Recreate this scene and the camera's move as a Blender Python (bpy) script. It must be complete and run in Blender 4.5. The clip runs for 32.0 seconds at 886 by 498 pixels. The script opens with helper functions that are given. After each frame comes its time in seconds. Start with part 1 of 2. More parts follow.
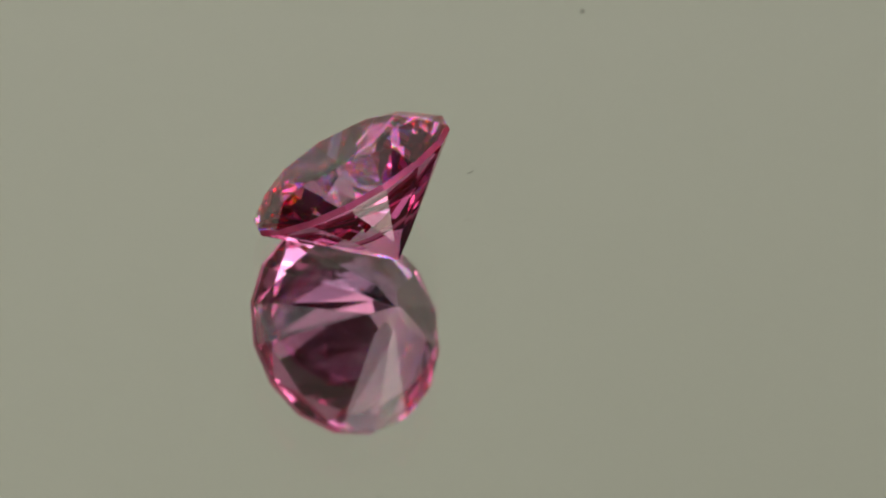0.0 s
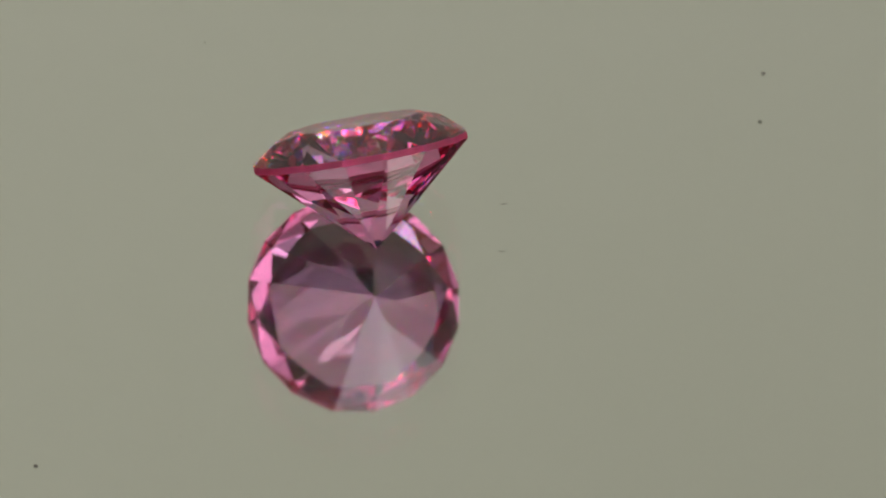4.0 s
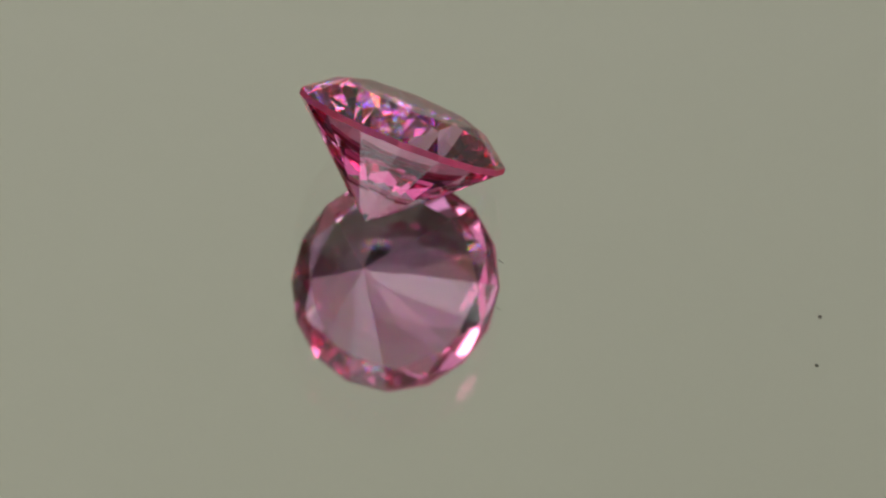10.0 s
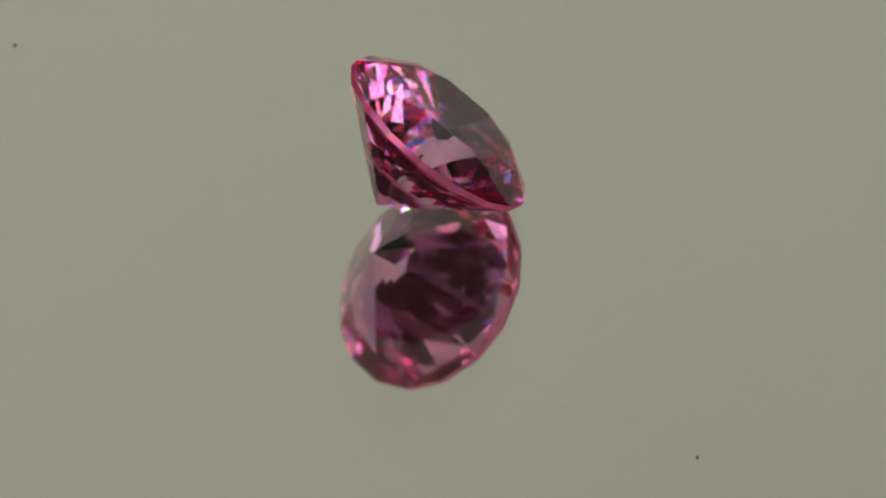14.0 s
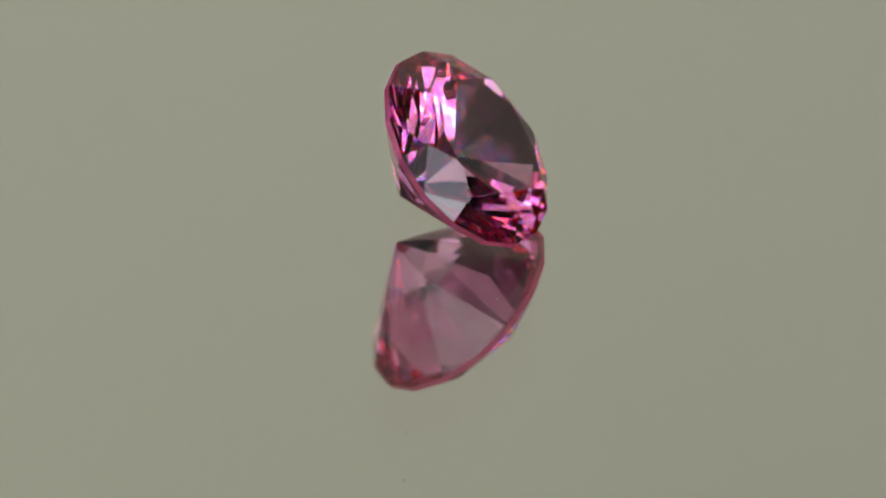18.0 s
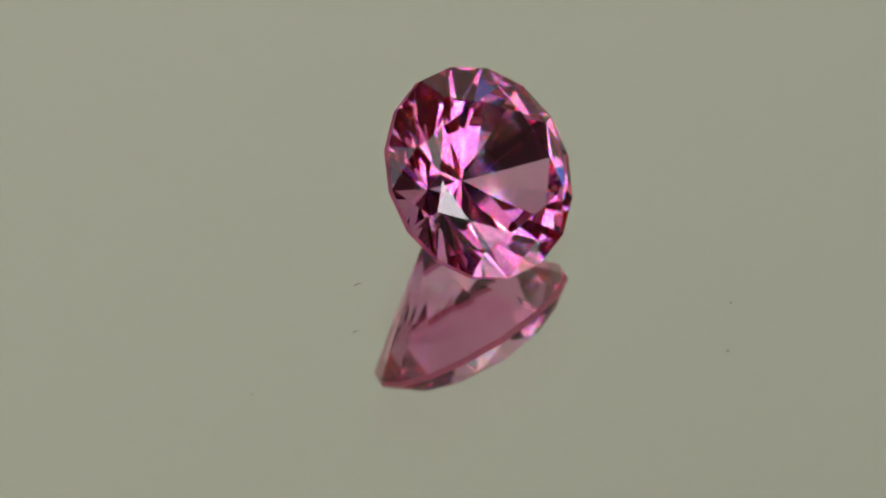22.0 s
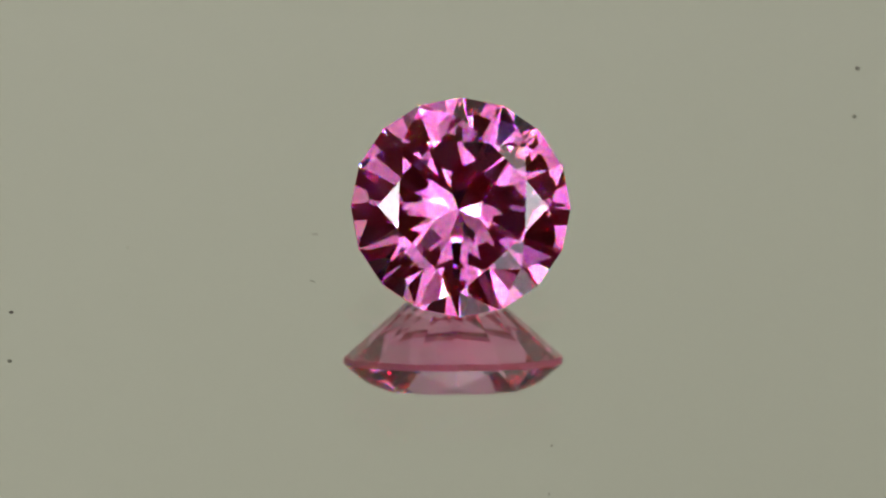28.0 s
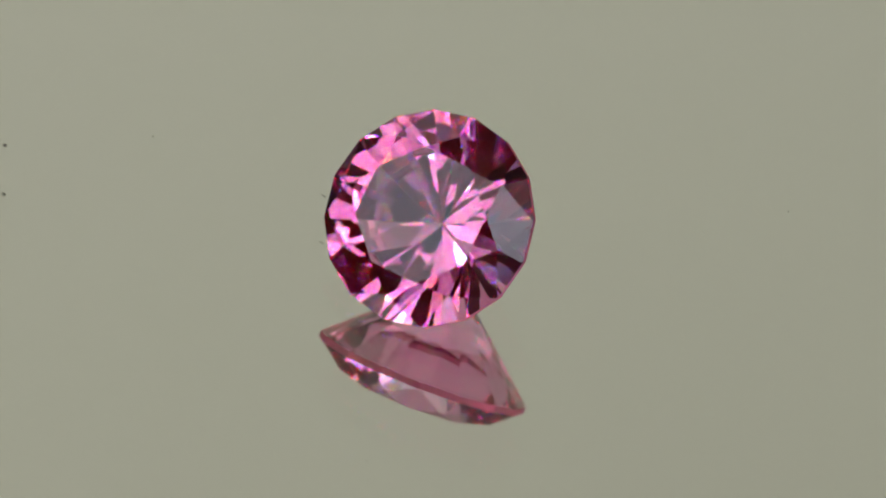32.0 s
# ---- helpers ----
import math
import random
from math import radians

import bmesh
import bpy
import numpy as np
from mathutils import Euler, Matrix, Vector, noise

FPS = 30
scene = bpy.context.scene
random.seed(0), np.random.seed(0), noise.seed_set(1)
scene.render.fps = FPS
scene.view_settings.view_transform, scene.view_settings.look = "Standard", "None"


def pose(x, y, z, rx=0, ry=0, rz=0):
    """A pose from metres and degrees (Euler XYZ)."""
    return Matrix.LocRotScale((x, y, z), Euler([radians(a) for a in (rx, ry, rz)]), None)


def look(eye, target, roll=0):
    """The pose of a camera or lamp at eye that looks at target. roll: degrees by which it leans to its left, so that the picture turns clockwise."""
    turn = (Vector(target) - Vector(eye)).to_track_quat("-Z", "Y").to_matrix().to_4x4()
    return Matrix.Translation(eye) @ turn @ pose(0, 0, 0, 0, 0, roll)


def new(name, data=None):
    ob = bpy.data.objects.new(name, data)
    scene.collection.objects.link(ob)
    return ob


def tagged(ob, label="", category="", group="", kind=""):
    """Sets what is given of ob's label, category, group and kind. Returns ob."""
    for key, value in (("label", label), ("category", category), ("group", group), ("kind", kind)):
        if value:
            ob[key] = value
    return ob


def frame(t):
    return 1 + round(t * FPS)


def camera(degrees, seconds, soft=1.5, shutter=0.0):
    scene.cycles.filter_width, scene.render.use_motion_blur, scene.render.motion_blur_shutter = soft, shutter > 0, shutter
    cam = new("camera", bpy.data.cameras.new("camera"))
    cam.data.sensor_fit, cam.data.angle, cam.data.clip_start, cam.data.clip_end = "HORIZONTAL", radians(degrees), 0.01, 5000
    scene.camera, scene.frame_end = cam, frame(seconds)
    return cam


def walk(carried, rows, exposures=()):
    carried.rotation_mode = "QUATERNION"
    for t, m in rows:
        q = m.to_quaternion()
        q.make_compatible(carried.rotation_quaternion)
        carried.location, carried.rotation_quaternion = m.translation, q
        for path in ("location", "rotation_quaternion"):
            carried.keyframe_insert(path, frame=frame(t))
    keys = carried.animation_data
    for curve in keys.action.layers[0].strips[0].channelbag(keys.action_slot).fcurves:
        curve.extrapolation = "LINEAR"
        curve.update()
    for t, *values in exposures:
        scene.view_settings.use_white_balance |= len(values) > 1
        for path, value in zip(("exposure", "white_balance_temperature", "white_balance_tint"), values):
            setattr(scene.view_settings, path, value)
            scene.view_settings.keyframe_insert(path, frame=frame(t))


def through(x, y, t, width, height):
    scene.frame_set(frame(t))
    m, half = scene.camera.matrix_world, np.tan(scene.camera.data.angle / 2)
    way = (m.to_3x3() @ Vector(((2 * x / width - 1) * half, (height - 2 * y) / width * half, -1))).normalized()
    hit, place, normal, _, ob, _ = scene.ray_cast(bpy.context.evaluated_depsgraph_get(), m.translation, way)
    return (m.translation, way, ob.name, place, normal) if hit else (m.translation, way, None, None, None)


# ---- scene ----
MM = 0.001
SECONDS = 32.0

# The stone and the mirror under it turn together, clockwise seen from above.
TURN_X, TURN_Y = -0.97 * MM, 0.91 * MM
DEGREES_PER_SECOND = 8.111

cam = camera(2.2457, SECONDS, soft=2.0)
ELEVATION = radians(45.04)
DISTANCE = 0.70175
AIM = (0.0, 0.0, 0.057 * MM)
EYE = (0.0, -DISTANCE * math.cos(ELEVATION), DISTANCE * math.sin(ELEVATION) + AIM[2])
cam.data.dof.use_dof = True
cam.data.dof.focus_distance = 0.699
cam.data.dof.aperture_fstop = 115.0
walk(cam, [(0.0, look(EYE, AIM, 2.79)), (SECONDS, look(EYE, AIM, 2.79))],
     [(0.0, -0.03), (14.0, -0.05), (18.0, -0.03), (22.0, 0.06), (28.0, 0.11), (32.0, 0.12)])

scene.cycles.max_bounces = 40
scene.cycles.transmission_bounces = 40
scene.cycles.glossy_bounces = 40
scene.cycles.transparent_max_bounces = 16
scene.cycles.caustics_reflective = True
scene.cycles.caustics_refractive = True
scene.cycles.blur_glossy = 0.0

# ---- light ----
world = bpy.data.worlds.new("world")
scene.world = world
world.use_nodes = True
world.node_tree.nodes["Background"].inputs["Color"].default_value = (0.9, 1.0, 0.85, 1)
world.node_tree.nodes["Background"].inputs["Strength"].default_value = 0.045


def soft_lamp(name, eye, target, width, height, radiance, colour):
    """A rectangular lamp of the given radiance."""
    data = bpy.data.lights.new(name, "AREA")
    data.shape, data.size, data.size_y = "RECTANGLE", width, height
    data.energy = radiance * math.pi * width * height
    data.color = colour
    ob = new(name, data)
    ob.matrix_world = look(eye, target)
    return ob


def around(azimuth, elevation, distance):
    """A place seen from the mirror: azimuth in degrees, 0 towards the camera, positive to its right."""
    a, e = radians(azimuth), radians(elevation)
    return (distance * math.cos(e) * math.sin(a), -distance * math.cos(e) * math.cos(a), distance * math.sin(e))


WARM = (1.0, 0.955, 0.875)
BULB = (1.0, 0.95, 0.82)


def add_math(n, l, operation, *values):
    """A math node; each value is a number or a socket."""
    node = n.new("ShaderNodeMath")
    node.operation = operation
    for i, v in enumerate(values):
        if isinstance(v, (int, float)):
            node.inputs[i].default_value = v
        else:
            l.new(v, node.inputs[i])
    return node.outputs[0]


def softbox(name, azimuths, elevations, distance, base, cores, colour, soft_rim=0.11):
    """A diffuser that faces the mirror, between those azimuths and elevations as the mirror sees it. Its light falls
    off over soft_rim towards the rim, with noise added to vary the facets; cores are the bulbs behind it: azimuth,
    elevation, spread in degrees and radiance."""
    az, el = sum(azimuths) / 2, sum(elevations) / 2
    wide = 2 * distance * math.tan(radians((azimuths[1] - azimuths[0]) / 2 * math.cos(radians(el))))
    high = 2 * distance * math.tan(radians((elevations[1] - elevations[0]) / 2))
    ob = soft_lamp(name, around(az, el, distance), (0, 0, 0), wide, high, 1.0, colour)
    ob.data.use_nodes = True
    n, l = ob.data.node_tree.nodes, ob.data.node_tree.links
    emission = n["Emission"]
    geo, split = n.new("ShaderNodeNewGeometry"), n.new("ShaderNodeSeparateXYZ")
    l.new(geo.outputs["Parametric"], split.inputs[0])
    u, v = split.outputs[0], split.outputs[1]
    total = None
    back = ob.matrix_world.inverted()
    for a, e, spread, radiance in cores:
        d = back.to_3x3() @ Vector(around(a, e, 1.0))
        k = -back.translation.z / d.z
        x, y = back.translation.x + k * d.x, back.translation.y + k * d.y
        size = distance * math.tan(radians(spread))
        du = add_math(n, l, "MULTIPLY", add_math(n, l, "SUBTRACT", u, x / wide + 0.5), wide / size)
        dv = add_math(n, l, "MULTIPLY", add_math(n, l, "SUBTRACT", v, y / high + 0.5), high / size)
        sq = add_math(n, l, "ADD", add_math(n, l, "MULTIPLY", du, du), add_math(n, l, "MULTIPLY", dv, dv))
        glow = add_math(n, l, "MULTIPLY", add_math(n, l, "POWER", 2.71828, add_math(n, l, "MULTIPLY", sq, -1.0)), radiance)
        total = glow if total is None else add_math(n, l, "ADD", total, glow)
    rim = None
    for c in (u, v):
        edge = add_math(n, l, "MULTIPLY", c, add_math(n, l, "SUBTRACT", 1.0, c))
        put = n.new("ShaderNodeMapRange")
        put.interpolation_type = "SMOOTHSTEP"
        put.inputs["From Min"].default_value, put.inputs["From Max"].default_value = 0.0, soft_rim
        l.new(edge, put.inputs["Value"])
        rim = put.outputs[0] if rim is None else add_math(n, l, "MULTIPLY", rim, put.outputs[0])
    mottle = n.new("ShaderNodeTexNoise")
    mottle.inputs["Scale"].default_value, mottle.inputs["Detail"].default_value = 5.0, 2.0
    l.new(geo.outputs["Parametric"], mottle.inputs["Vector"])
    uneven = add_math(n, l, "MULTIPLY_ADD", mottle.outputs["Fac"], 1.1, 0.45)
    l.new(add_math(n, l, "MULTIPLY", add_math(n, l, "MULTIPLY", rim, base), uneven), emission.inputs["Strength"])
    if total is None:
        return ob
    bulbs, both = n.new("ShaderNodeEmission"), n.new("ShaderNodeAddShader")
    bulbs.inputs["Color"].default_value = (*BULB, 1)
    l.new(total, bulbs.inputs["Strength"])
    l.new(emission.outputs[0], both.inputs[0])
    l.new(bulbs.outputs[0], both.inputs[1])
    l.new(both.outputs[0], n["Light Output"].inputs[0])
    return ob


# Soft boxes beside and over the camera; the backdrop's lamp is an unseen, added fill.
softbox("softbox_west", (-74.4, -20.5), (20.9, 67), 0.64, 1.02, [(-42.5, 43, 3.9, 11.0), (-48, 45.5, 4.0, 1.7), (-60.5, 56.5, 4.5, 1.9)], (0.95, 0.95, 1.13))
softbox("softbox_east", (13.3, 77.5), (15, 53), 0.66, 1.9, [(58, 44, 4.6, 2.4), (52, 38.5, 4.0, 10.5), (67, 35.5, 4.0, 5.0)], (0.95, 0.955, 1.11))
softbox("softbox_strip", (70.5, 90), (22.8, 39), 0.70, 1.1, [(82.5, 34, 4.2, 1.6)], (1.0, 0.96, 0.98))
softbox("softbox_front", (11.6, 27), (40.7, 56.3), 0.62, 1.05, [(23.5, 44, 5.0, 0.6)], (0.89, 0.95, 1.2))
softbox("softbox_side", (54.5, 95), (49.5, 67), 0.68, 1.45, [(70.5, 60, 5.0, 0.7)], (1.0, 0.96, 0.96))
softbox("softbox_top", (-41, 61), (59.5, 77.5), 0.64, 0.75, [], (0.95, 0.965, 1.1))
softbox("softbox_panel", (5, 27), (62.5, 74.5), 0.60, 7.6, [], (1.0, 0.985, 0.97), 0.04)
soft_lamp("backdrop_fill", (0, -0.15, 0.95), (0, 0.85, 1.15), 0.8, 0.3, 6.74, WARM)


# ---- materials ----
def nodes_of(name):
    m = bpy.data.materials.new(name)
    m.use_nodes = True
    m.node_tree.nodes.clear()
    out = m.node_tree.nodes.new("ShaderNodeOutputMaterial")
    return m, m.node_tree.nodes, m.node_tree.links, out


def gem_material(name, through_tint, inner_tint, spread=0.0, dark_reach=None):
    """Pink stone: the tint of what passes a facet, and of what a facet throws back inside the stone. Light that bounces
    off the outside keeps its colour.
    spread: how far the index of red and of blue light lies from the mean. The last argument: how far from the culet a
    dark patch reaches, in full and at its fading end; the light lost where the facet touches the mirror is painted
    there as black."""
    index = 1.762
    m, n, l, out = nodes_of(name)
    shares = [((1, 1, 1), 0.0)] if not spread else [((1, 0, 0), -spread), ((0, 1, 0), 0.0), ((0, 0, 1), spread)]
    last = None
    for share, shift in shares:
        g = n.new("ShaderNodeBsdfRefraction")
        g.inputs["Color"].default_value = (*[t * c for t, c in zip(through_tint, share)], 1)
        g.inputs["Roughness"].default_value = 0.0
        g.inputs["IOR"].default_value = index + shift
        if last is None:
            last = g
        else:
            add = n.new("ShaderNodeAddShader")
            l.new(last.outputs[0], add.inputs[0])
            l.new(g.outputs[0], add.inputs[1])
            last = add
    fresnel, gloss, mix, tint = n.new("ShaderNodeFresnel"), n.new("ShaderNodeBsdfGlossy"), n.new("ShaderNodeMixShader"), n.new("ShaderNodeMix")
    fresnel.inputs["IOR"].default_value = index
    tint.data_type = "RGBA"
    tint.inputs[6].default_value = (1, 1, 1, 1)
    tint.inputs[7].default_value = (*inner_tint, 1)
    l.new(fresnel.outputs[0], tint.inputs[0])
    l.new(tint.outputs[2], gloss.inputs["Color"])
    gloss.inputs["Roughness"].default_value = 0.0
    l.new(fresnel.outputs[0], mix.inputs[0])
    l.new(last.outputs[0], mix.inputs[1])
    l.new(gloss.outputs[0], mix.inputs[2])
    l.new(mix.outputs[0], out.inputs[0])
    if dark_reach:
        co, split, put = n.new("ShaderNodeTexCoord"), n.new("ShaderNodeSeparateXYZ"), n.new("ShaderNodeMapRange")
        lost_light, both = n.new("ShaderNodeBsdfDiffuse"), n.new("ShaderNodeMixShader")
        lost_light.inputs["Color"].default_value = (0.005, 0.008, 0.011, 1)
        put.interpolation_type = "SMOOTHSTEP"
        put.inputs["From Min"].default_value, put.inputs["From Max"].default_value = dark_reach
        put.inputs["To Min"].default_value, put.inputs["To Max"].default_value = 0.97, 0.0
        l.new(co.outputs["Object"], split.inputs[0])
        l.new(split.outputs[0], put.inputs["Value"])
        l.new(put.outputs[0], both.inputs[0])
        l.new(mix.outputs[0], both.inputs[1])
        l.new(lost_light.outputs[0], both.inputs[2])
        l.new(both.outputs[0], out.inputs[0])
    return m


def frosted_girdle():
    """The ground rim of the stone: it scatters the light and keeps the rose colour of the inside."""
    m, n, l, out = nodes_of("frosted_girdle")
    diffuse, through, clear, half, mix = (n.new("ShaderNodeBsdf" + k) if k else n.new("ShaderNodeMixShader") for k in ("Diffuse", "Translucent", "Refraction", "", ""))
    no, ramp, co = n.new("ShaderNodeTexNoise"), n.new("ShaderNodeValToRGB"), n.new("ShaderNodeTexCoord")
    no.inputs["Scale"].default_value, no.inputs["Detail"].default_value = 2600.0, 3.0
    ramp.color_ramp.elements[0].position, ramp.color_ramp.elements[1].position = 0.35, 0.65
    ramp.color_ramp.elements[0].color, ramp.color_ramp.elements[1].color = (0.60, 0.13, 0.22, 1), (0.74, 0.19, 0.31, 1)
    l.new(co.outputs["Object"], no.inputs["Vector"])
    l.new(no.outputs["Fac"], ramp.inputs["Fac"])
    l.new(ramp.outputs["Color"], diffuse.inputs["Color"])
    l.new(ramp.outputs["Color"], through.inputs["Color"])
    clear.inputs["Color"].default_value = (0.9, 0.4, 0.58, 1)
    clear.inputs["Roughness"].default_value, clear.inputs["IOR"].default_value = 0.35, 1.73
    half.inputs[0].default_value, mix.inputs[0].default_value = 0.5, 0.45
    l.new(diffuse.outputs[0], half.inputs[1])
    l.new(through.outputs[0], half.inputs[2])
    l.new(half.outputs[0], mix.inputs[1])
    l.new(clear.outputs[0], mix.inputs[2])
    l.new(mix.outputs[0], out.inputs[0])
    return m


def plate_glass():
    m, n, l, out = nodes_of("plate_glass")
    g = n.new("ShaderNodeBsdfGlass")
    g.inputs["Color"].default_value = (0.97, 0.99, 0.965, 1)
    g.inputs["Roughness"].default_value = 0.0
    g.inputs["IOR"].default_value = 1.52
    l.new(g.outputs[0], out.inputs[0])
    return m


def silver():
    m, n, l, out = nodes_of("silver")
    g = n.new("ShaderNodeBsdfGlossy")
    g.inputs["Color"].default_value = (0.90, 0.91, 0.88, 1)
    g.inputs["Roughness"].default_value = 0.04
    l.new(g.outputs[0], out.inputs[0])
    return m


def matte(name, colour, rough=0.8, scale=40.0, spread=0.08, bump=0.0):
    m, n, l, out = nodes_of(name)
    b = n.new("ShaderNodeBsdfPrincipled")
    b.inputs["Roughness"].default_value = rough
    b.inputs["Specular IOR Level"].default_value = 0.2
    co = n.new("ShaderNodeTexCoord")
    no = n.new("ShaderNodeTexNoise")
    no.inputs["Scale"].default_value = scale
    no.inputs["Detail"].default_value = 4
    ramp = n.new("ShaderNodeValToRGB")
    ramp.color_ramp.elements[0].position, ramp.color_ramp.elements[1].position = 0.3, 0.7
    ramp.color_ramp.elements[0].color = (*[c * (1 - spread) for c in colour], 1)
    ramp.color_ramp.elements[1].color = (*[c * (1 + spread) for c in colour], 1)
    l.new(co.outputs["Object"], no.inputs["Vector"])
    l.new(no.outputs["Fac"], ramp.inputs["Fac"])
    l.new(ramp.outputs["Color"], b.inputs["Base Color"])
    if bump:
        bp = n.new("ShaderNodeBump")
        bp.inputs["Strength"].default_value = bump
        bp.inputs["Distance"].default_value = 0.001
        l.new(no.outputs["Fac"], bp.inputs["Height"])
        l.new(bp.outputs["Normal"], b.inputs["Normal"])
    l.new(b.outputs[0], out.inputs[0])
    return m


FACET_THROUGH, FACET_INNER = (0.98, 0.708, 0.885), (0.975, 0.69, 0.785)
GEM = gem_material("pink_gem_pavilion", FACET_THROUGH, FACET_INNER)
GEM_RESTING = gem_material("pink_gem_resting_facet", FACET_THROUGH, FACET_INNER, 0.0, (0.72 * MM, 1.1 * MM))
GEM_CROWN = gem_material("pink_gem_crown", FACET_THROUGH, FACET_INNER, 0.005)
GEM_GIRDLE = frosted_girdle()
GLASS, SILVER = plate_glass(), silver()


def falloff_card():
    """Matte paper; the falloff of light upwards and a little to one side is put into its grey."""
    m, n, l, out = nodes_of("falloff_card")
    b = n.new("ShaderNodeBsdfPrincipled")
    b.inputs["Roughness"].default_value = 0.95
    b.inputs["Specular IOR Level"].default_value = 0.1
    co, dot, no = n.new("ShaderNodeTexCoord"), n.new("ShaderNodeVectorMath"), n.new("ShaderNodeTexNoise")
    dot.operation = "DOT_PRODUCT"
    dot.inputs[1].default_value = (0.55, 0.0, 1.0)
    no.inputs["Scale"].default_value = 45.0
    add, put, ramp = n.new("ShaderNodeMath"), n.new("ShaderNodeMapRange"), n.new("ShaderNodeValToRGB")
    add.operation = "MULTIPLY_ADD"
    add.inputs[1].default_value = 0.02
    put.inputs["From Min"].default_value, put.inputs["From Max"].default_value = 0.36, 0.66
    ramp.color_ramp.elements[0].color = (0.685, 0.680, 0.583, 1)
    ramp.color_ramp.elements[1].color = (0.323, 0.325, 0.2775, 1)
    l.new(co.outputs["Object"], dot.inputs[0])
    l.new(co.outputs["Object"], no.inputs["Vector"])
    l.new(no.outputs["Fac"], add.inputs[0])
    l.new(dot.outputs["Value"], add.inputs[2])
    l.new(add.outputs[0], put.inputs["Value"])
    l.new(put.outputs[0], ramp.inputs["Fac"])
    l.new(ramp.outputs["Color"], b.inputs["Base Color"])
    l.new(b.outputs[0], out.inputs[0])
    return m


BACKDROP = falloff_card()
# Unseen south wall; its red is added to turn the stone's dark facets crimson.
RED_BOUNCE_WALL = matte("red_bounce_wall", (0.6, 0.10, 0.08), 0.9, 6.0, 0.1)
DARK_WALL = matte("dark_wall", (0.12, 0.088, 0.082), 0.9, 6.0, 0.1)
TABLE = matte("table_top", (0.10, 0.09, 0.08), 0.6, 60.0, 0.15, 0.1)
DUST = matte("dust", (0.15, 0.14, 0.11), 0.9, 9000.0, 0.3)
LINT = matte("lint", (0.16, 0.15, 0.13), 0.9, 9000.0, 0.2)


# ---- helpers of shape ----
def mesh_object(name, verts, faces, material, parent=None):
    me = bpy.data.meshes.new(name)
    me.from_pydata([tuple(v) for v in verts], [], faces)
    me.update()
    me.materials.append(material)
    ob = new(name, me)
    if parent:
        ob.parent = parent
    return ob


def part(name, bm, material, parent, label=""):
    me = bpy.data.meshes.new(name)
    bm.normal_update()
    bm.to_mesh(me)
    bm.free()
    me.materials.append(material)
    ob = new(name, me)
    ob.parent = parent
    return tagged(ob, label)


def slab(name, x0, x1, y0, y1, z0, z1, material):
    verts = [(x, y, z) for x in (x0, x1) for y in (y0, y1) for z in (z0, z1)]
    faces = [(0, 1, 3, 2), (4, 6, 7, 5), (0, 4, 5, 1), (2, 3, 7, 6), (0, 2, 6, 4), (1, 5, 7, 3)]
    return mesh_object(name, verts, faces, material)


# ---- the room ----
FLOOR_Z = -2.05 * MM
ROOM = 1.0
HIGH = 1.6
tagged(slab("floor", -ROOM, ROOM, -ROOM, ROOM, FLOOR_Z - 0.03, FLOOR_Z, TABLE), kind="structure")
tagged(slab("ceiling", -ROOM, ROOM, -ROOM, ROOM, HIGH, HIGH + 0.05, DARK_WALL), kind="structure")
for name, box in (("wall_north", (-ROOM, ROOM, ROOM, ROOM + 0.05)), ("wall_south", (-ROOM, ROOM, -ROOM - 0.05, -ROOM)),
                  ("wall_east", (ROOM, ROOM + 0.05, -ROOM, ROOM)), ("wall_west", (-ROOM - 0.05, -ROOM, -ROOM, ROOM))):
    tagged(slab(name, *box, FLOOR_Z, HIGH, RED_BOUNCE_WALL if name == "wall_south" else DARK_WALL), kind="structure")


def build_backdrop():
    """A curved sheet of card that stands on the table round the far side of the mirror."""
    radius, thick, steps = 0.5, 0.003, 96
    verts, faces = [], []
    for i in range(steps + 1):
        az = 126 + (232 - 126) * i / steps
        top = radius * math.tan(radians(float(np.interp(az, (126, 136, 160, 180, 222, 232), (30, 36, 47, 50, 50, 46)))))
        a = radians(az)
        for r in (radius, radius + thick):
            for z in (FLOOR_Z, top):
                verts.append((r * math.sin(a), -r * math.cos(a), z))
    for i in range(steps):
        p, q = 4 * i, 4 * i + 4
        faces += [(p, q, q + 1, p + 1), (p + 2, p + 3, q + 3, q + 2), (p + 1, q + 1, q + 3, p + 3), (p, p + 2, q + 2, q)]
    faces += [(0, 1, 3, 2), (4 * steps, 4 * steps + 2, 4 * steps + 3, 4 * steps + 1)]
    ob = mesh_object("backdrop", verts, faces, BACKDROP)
    return tagged(ob, kind="structure")


build_backdrop()


# ---- the mirror ----
def disc_bm(radius, z0, z1, bevel, steps=128, bottom=True):
    """A round plate whose upper rim is bevelled."""
    bm = bmesh.new()
    rings = [(radius, z0), (radius, z1 - bevel), (radius - bevel, z1)]
    made = []
    for r, z in rings:
        made.append([bm.verts.new((r * math.cos(2 * math.pi * i / steps), r * math.sin(2 * math.pi * i / steps), z)) for i in range(steps)])
    for a, b in zip(made, made[1:]):
        for i in range(steps):
            j = (i + 1) % steps
            bm.faces.new((a[i], a[j], b[j], b[i]))
    bm.faces.new(made[-1])
    if bottom:
        bm.faces.new(list(reversed(made[0])))
    return bm


MIRROR_R = 70 * MM


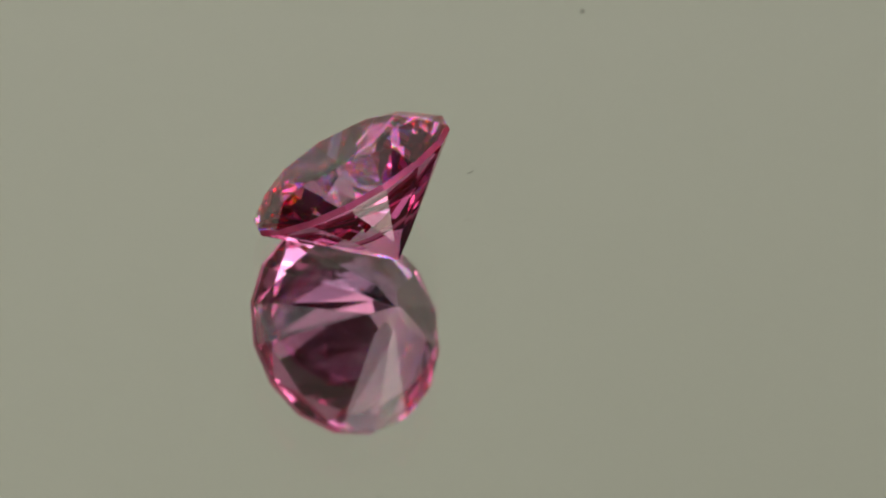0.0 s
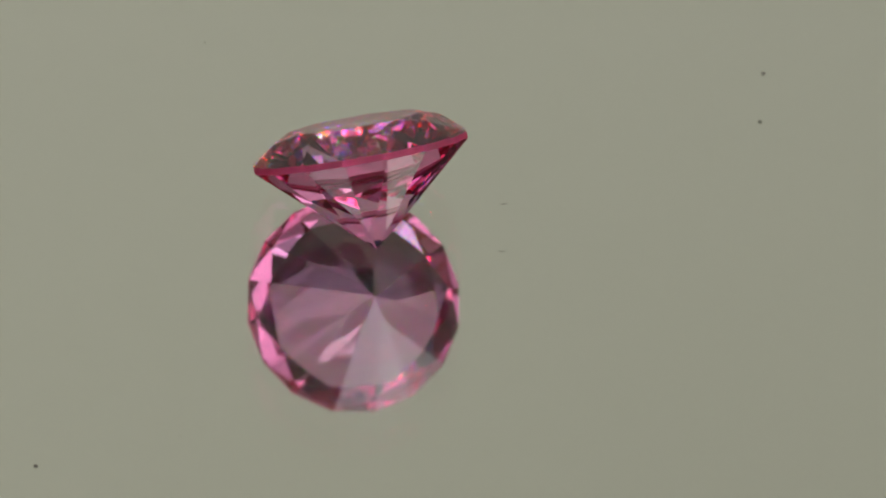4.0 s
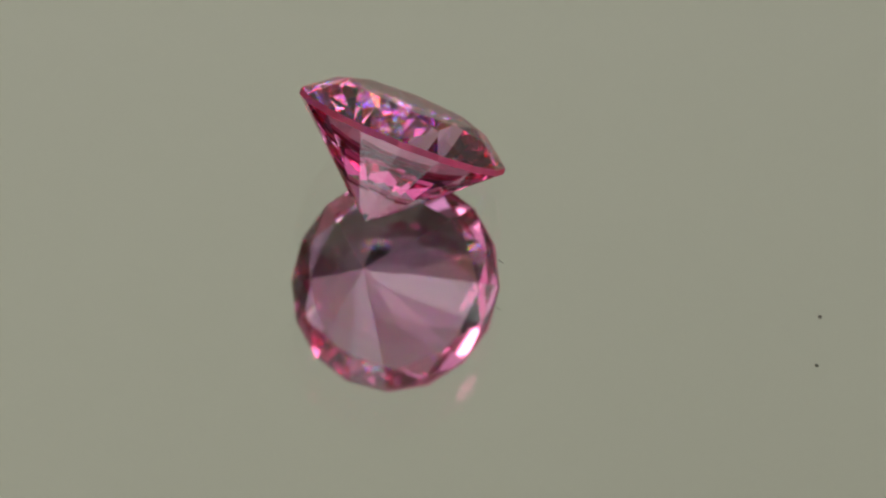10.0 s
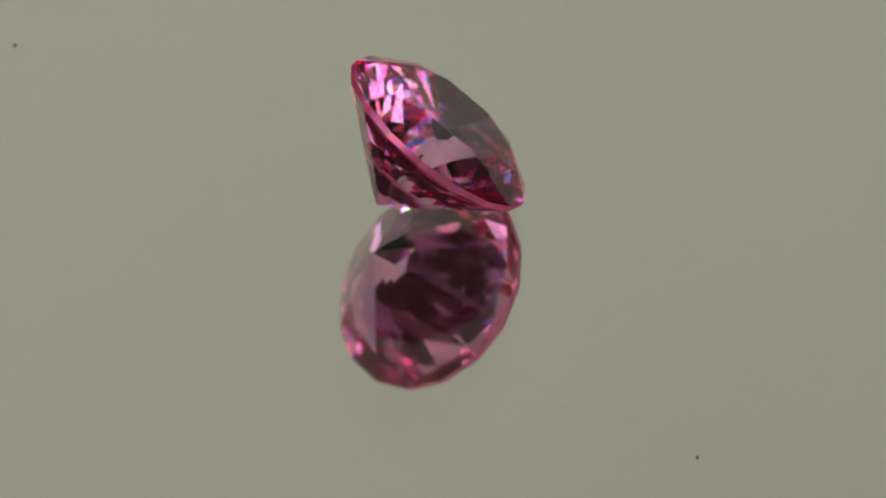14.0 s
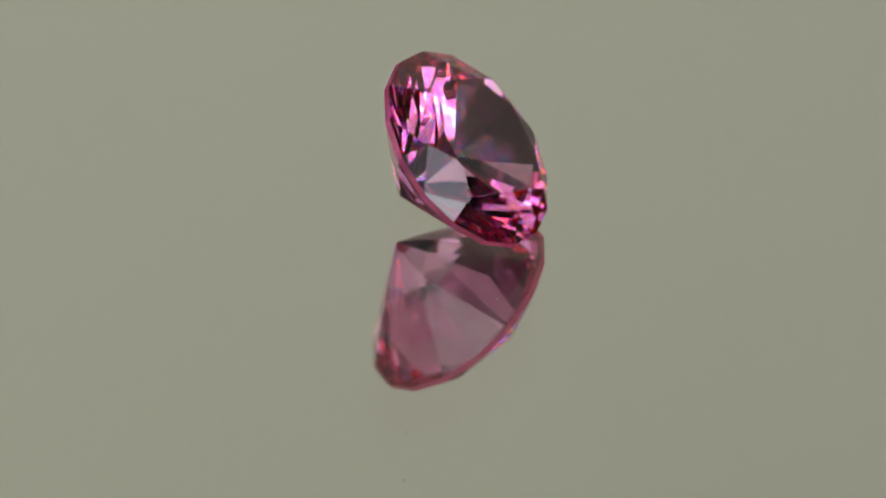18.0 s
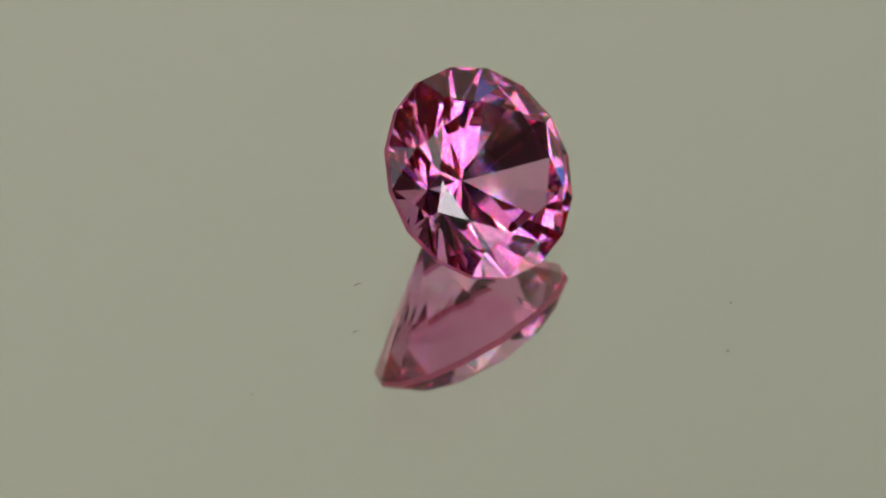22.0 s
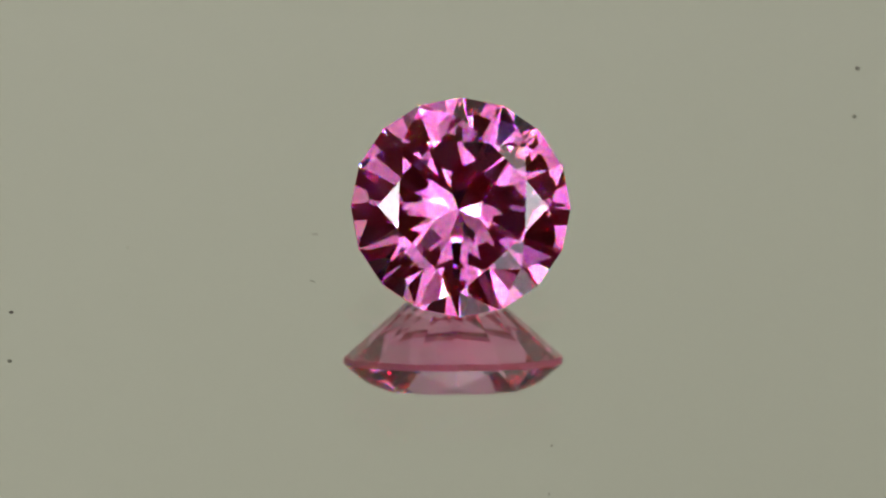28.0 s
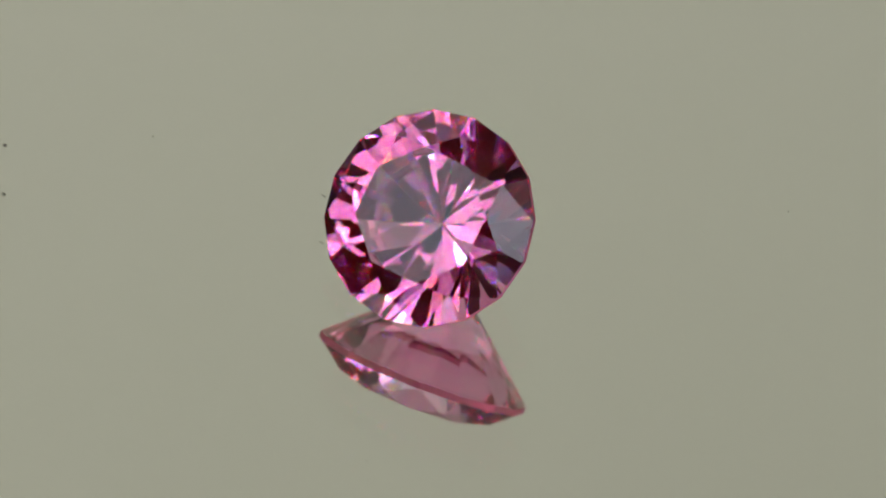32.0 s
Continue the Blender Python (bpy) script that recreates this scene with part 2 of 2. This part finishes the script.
def build_mirror():
    thing = new("mirror_plate")
    thing.location = (TURN_X, TURN_Y, FLOOR_Z)
    part("glass", disc_bm(MIRROR_R, 0.1 * MM, 2.05 * MM, 0.3 * MM, bottom=False), GLASS, thing, "clear faintly green plate glass")
    part("silver_coating", disc_bm(MIRROR_R, 0.0, 0.1 * MM, 0.0), SILVER, thing, "bright silver coating under the glass")
    return tagged(thing, "round second-surface glass mirror, slightly dusty, lying on the table", "mirror")


# ---- the stone ----
GIRDLE_R = 3.412 * MM
GIRDLE_H = 0.21 * MM
PAV_MAIN, PAV_HALF = radians(41.16), radians(42.325)
TABLE_SIZE, STAR_TIP, CROWN_H = 0.5755, 0.791, 0.2424
CROWN_TWIST = radians(-2.0)
# Small errors of the cut, in degrees, round the stone, fitted to the camera's view: slope and azimuth of the pavilion's
# facets and of the crown's.
MAIN_SLOPES, MAIN_TURNS = (0, 0.17, 0.05, 0.01, 0.03, -0.05, 0.05, -0.25), (0, 0.1, -0.05, 0.16, -0.36, -0.92, 0.19, 0.06)
LOWER_SLOPES = (0.11, -0.08, 0.04, -0.07, -0.01, 0.08, 0.13, -0.2, -0.05, 0.01, -0.42, 0.01, 0.01, 0.1, 0, 0.03)
LOWER_TURNS = (0.32, 0.16, -1.34, 0.32, 0.09, 0.54, 0.2, 0.03, 0.26, 0.28, -0.01, -0.15, 0.05, -1.26, 0.34, -1.25)
KITE_SLOPES, KITE_TURNS = (-0.03, -0.26, 0.03, -0.62, -0.01, -1.05, -0.14, 0.27), (0.03, 0.35, 0.36, 0.03, 0.54, 1.17, -0.12, 0.49)
UPPER_SLOPES = (-0.03, -0.55, 0.34, -0.63, 0.14, -0.09, 0.26, -0.18, -0.01, -0.11, -0.2, 0.02, 0.29, -0.73, 0.2, -0.22)
GAP = 0.012 * MM


def cut_planes():
    """Outward normal, distance and kind of every facet of a round brilliant; its axis is z, the girdle lies about z = 0."""
    step = math.pi / 8
    half = GIRDLE_H / 2
    apothem = GIRDLE_R * math.cos(step / 2)
    out = []

    def add(kind, azimuth, angle, radius, z, steeper=0.0, turned=0.0):
        """angle: of the facet to the girdle's plane, negative below it; the plane passes (radius, z) at that azimuth."""
        angle += radians(steeper) * (1 if angle > 0 else -1)
        azimuth += radians(turned) + (CROWN_TWIST if angle > 0 else 0.0)
        s, c = math.sin(abs(angle)), math.cos(angle) * (1 if angle > 0 else -1)
        n = Vector((s * math.cos(azimuth), s * math.sin(azimuth), c))
        out.append((n, s * radius + c * z, kind))

    crown = math.atan(CROWN_H / (1 - TABLE_SIZE / math.cos(step)))
    tip_z = (1 - STAR_TIP * math.cos(step)) * math.tan(crown)
    star = math.atan((CROWN_H - tip_z) / (STAR_TIP - TABLE_SIZE))
    upper = math.atan(tip_z / ((1 - STAR_TIP) * math.cos(step / 2)))
    top = half + CROWN_H * GIRDLE_R
    out.append((Vector((0, 0, 1)), top, "table_facet"))
    for k in range(8):
        at = 2 * step * k
        add("kite_facet", at + step, crown, GIRDLE_R, half, KITE_SLOPES[k], KITE_TURNS[k])
        add("star_facet", at, star, TABLE_SIZE * GIRDLE_R, top)
        add("main_facet", at, -PAV_MAIN, GIRDLE_R, -half, MAIN_SLOPES[k], MAIN_TURNS[k])
        for i, side in enumerate((-0.5, 0.5), 2 * k):
            add("crown", at + step + side * step, upper, apothem, half, UPPER_SLOPES[i])
            add("pavilion", at + step + side * step, -PAV_HALF, apothem, -half, LOWER_SLOPES[i], LOWER_TURNS[i])
            rim = at + step + side * step + CROWN_TWIST / 2
            out.append((Vector((math.cos(rim), math.sin(rim), 0)), apothem, "girdle"))
    return out


def solid_from_planes(planes, merge):
    """Corners of the convex solid that the planes bound, and its faces with their kinds."""
    N = np.array([tuple(n) for n, d, kind in planes])
    D = np.array([d for n, d, kind in planes])
    k = len(D)
    i, j, l = np.array([(a, b, c) for a in range(k) for b in range(a + 1, k) for c in range(b + 1, k)]).T
    M = np.stack([N[i], N[j], N[l]], 1)
    good = np.abs(np.linalg.det(M)) > 1e-5
    P = np.linalg.solve(M[good], np.stack([D[i], D[j], D[l]], 1)[good][..., None])[..., 0]
    P = P[(P @ N.T <= D + merge * 0.2).all(1)]
    corners = []
    for p in P:
        if not any(np.linalg.norm(p - q) < merge for q in corners):
            corners.append(p)
    C = np.array(corners)
    faces = []
    for n, d, (_, _, kind) in zip(N, D, planes):
        on = np.where(np.abs(C @ n - d) < merge)[0]
        if len(on) < 3:
            continue
        mid = C[on].mean(0)
        u = C[on[0]] - mid
        u /= np.linalg.norm(u)
        v = np.cross(n, u)
        order = np.argsort(np.arctan2((C[on] - mid) @ v, (C[on] - mid) @ u))
        faces.append((kind, [int(q) for q in on[order]]))
    return C, faces


STONE_TURN = 141.5
STONE_X, STONE_Y = -0.373 * MM, -1.426 * MM
SPIN = 0.0


def build_stone():
    corners, faces = solid_from_planes(cut_planes(), GIRDLE_R * 2e-5)
    corners[:, 2] += GIRDLE_H / 2 + GIRDLE_R * math.tan(PAV_MAIN)
    thing = new("gemstone")
    kinds = {}
    for kind, face in faces:
        kinds.setdefault(kind, []).append(face)

    def facets(name, own, material, parent, label=""):
        used = sorted({i for face in own for i in face})
        at = {i: k for k, i in enumerate(used)}
        ob = mesh_object(name, [corners[i] for i in used], [[at[i] for i in face] for face in own], material, parent)
        return tagged(ob, label)

    facets("table_facet", kinds["table_facet"], GEM_CROWN, thing, "flat octagonal polished top facet")
    crown = facets("crown", kinds["crown"], GEM_CROWN, thing, "ring of slim polished upper girdle facets")
    for name in ("star_facet", "kite_facet"):
        for face in kinds[name]:
            facets(name, [face], GEM_CROWN, crown)
    facets("girdle", kinds["girdle"], GEM_GIRDLE, thing, "thin frosted rose rim")
    pavilion = facets("pavilion", kinds["pavilion"], GEM, thing, "ring of slim polished lower girdle facets")
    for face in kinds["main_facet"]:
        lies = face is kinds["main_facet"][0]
        facets("main_facet", [face], GEM_RESTING if lies else GEM, pavilion, "facet that lies on the mirror, its contact darkness painted near its tip" if lies else "")
    return tagged(thing, "polished pink round brilliant-cut gemstone lying on its pavilion on a mirror", "gemstone")


def stone_pose(t):
    """The culet's place and the axis's lean on the turning mirror."""
    turn = radians(-DEGREES_PER_SECOND * t)
    x = TURN_X + STONE_X * math.cos(turn) - STONE_Y * math.sin(turn)
    y = TURN_Y + STONE_X * math.sin(turn) + STONE_Y * math.cos(turn)
    return pose(x, y, GAP, 0, 0, STONE_TURN - DEGREES_PER_SECOND * t) @ pose(0, 0, 0, 0, math.degrees(PAV_MAIN), 0) @ pose(0, 0, 0, 0, 0, SPIN)


# ---- dust ----
def crumb_bm(size, seed, stretch=1.0):
    """A ragged grain that lies on z = 0."""
    rng = random.Random(seed)
    bm = bmesh.new()
    bmesh.ops.create_icosphere(bm, subdivisions=2, radius=size / 2)
    for v in bm.verts:
        v.co *= rng.uniform(0.6, 1.15)
        v.co.x *= stretch
        v.co.z *= 0.7
    low = min(v.co.z for v in bm.verts)
    for v in bm.verts:
        v.co.z -= low
    return bm


def fibre_bm(length, thick, bend):
    """A thin bent hair that lies on z = 0."""
    bm = bmesh.new()
    rings = []
    for i in range(13):
        u = i / 12 - 0.5
        x, y = u * length, bend * length * (u * u * 4 - 0.5) + 0.06 * length * math.sin(u * 9)
        r = thick / 2 * (1 - 0.6 * abs(u))
        rings.append([bm.verts.new((x, y + r * math.cos(a), thick / 2 + r * math.sin(a))) for a in (math.pi / 3 * k for k in range(6))])
    for a, b in zip(rings, rings[1:]):
        for k in range(6):
            bm.faces.new((a[k], b[k], b[(k + 1) % 6], a[(k + 1) % 6]))
    bm.faces.new(rings[0])
    bm.faces.new(list(reversed(rings[-1])))
    return bm


def loose(name, bm, material):
    me = bpy.data.meshes.new(name)
    bm.normal_update()
    bm.to_mesh(me)
    bm.free()
    me.materials.append(material)
    return new(name, me)


def build_dust():
    """Each grain with its radius and angle on the mirror at the start, and its own turn."""
    out = []
    for size, seed, stretch, r, a, own in ((0.14, 1, 1.2, 13.1, 67.6, 40), (0.06, 2, 1.5, 10.3, 163.7, 10), (0.14, 3, 1.2, 15.83, 257.4, 0),
                                           (0.055, 4, 1.6, 8.93, 56.8, 70), (0.06, 5, 1.2, 11.75, 266.9, 20)):
        ob = tagged(loose("dust_speck", crumb_bm(size * MM, seed, stretch), DUST), "tiny dark dust speck on the mirror", "dust", "dust on the mirror")
        out.append((ob, r * MM, a, own))
    ob = tagged(loose("lint_fibre", fibre_bm(0.26 * MM, 0.03 * MM, 0.15), LINT), "short pale grey lint fibre on the mirror", "lint", "dust on the mirror")
    out.append((ob, 3.07 * MM, 56.5, 30))
    return out


mirror = build_mirror()
stone = build_stone()
dust = build_dust()


def motions():
    times = [float(t) for t in range(33)]
    walk(mirror, [(t, pose(TURN_X, TURN_Y, FLOOR_Z, 0, 0, -DEGREES_PER_SECOND * t)) for t in times])
    walk(stone, [(t, stone_pose(t)) for t in times])
    for ob, r, a, own in dust:
        rows = []
        for t in times:
            b = radians(a - DEGREES_PER_SECOND * t)
            rows.append((t, pose(TURN_X + r * math.cos(b), TURN_Y + r * math.sin(b), 0, 0, 0, own - DEGREES_PER_SECOND * t)))
        walk(ob, rows)


motions()
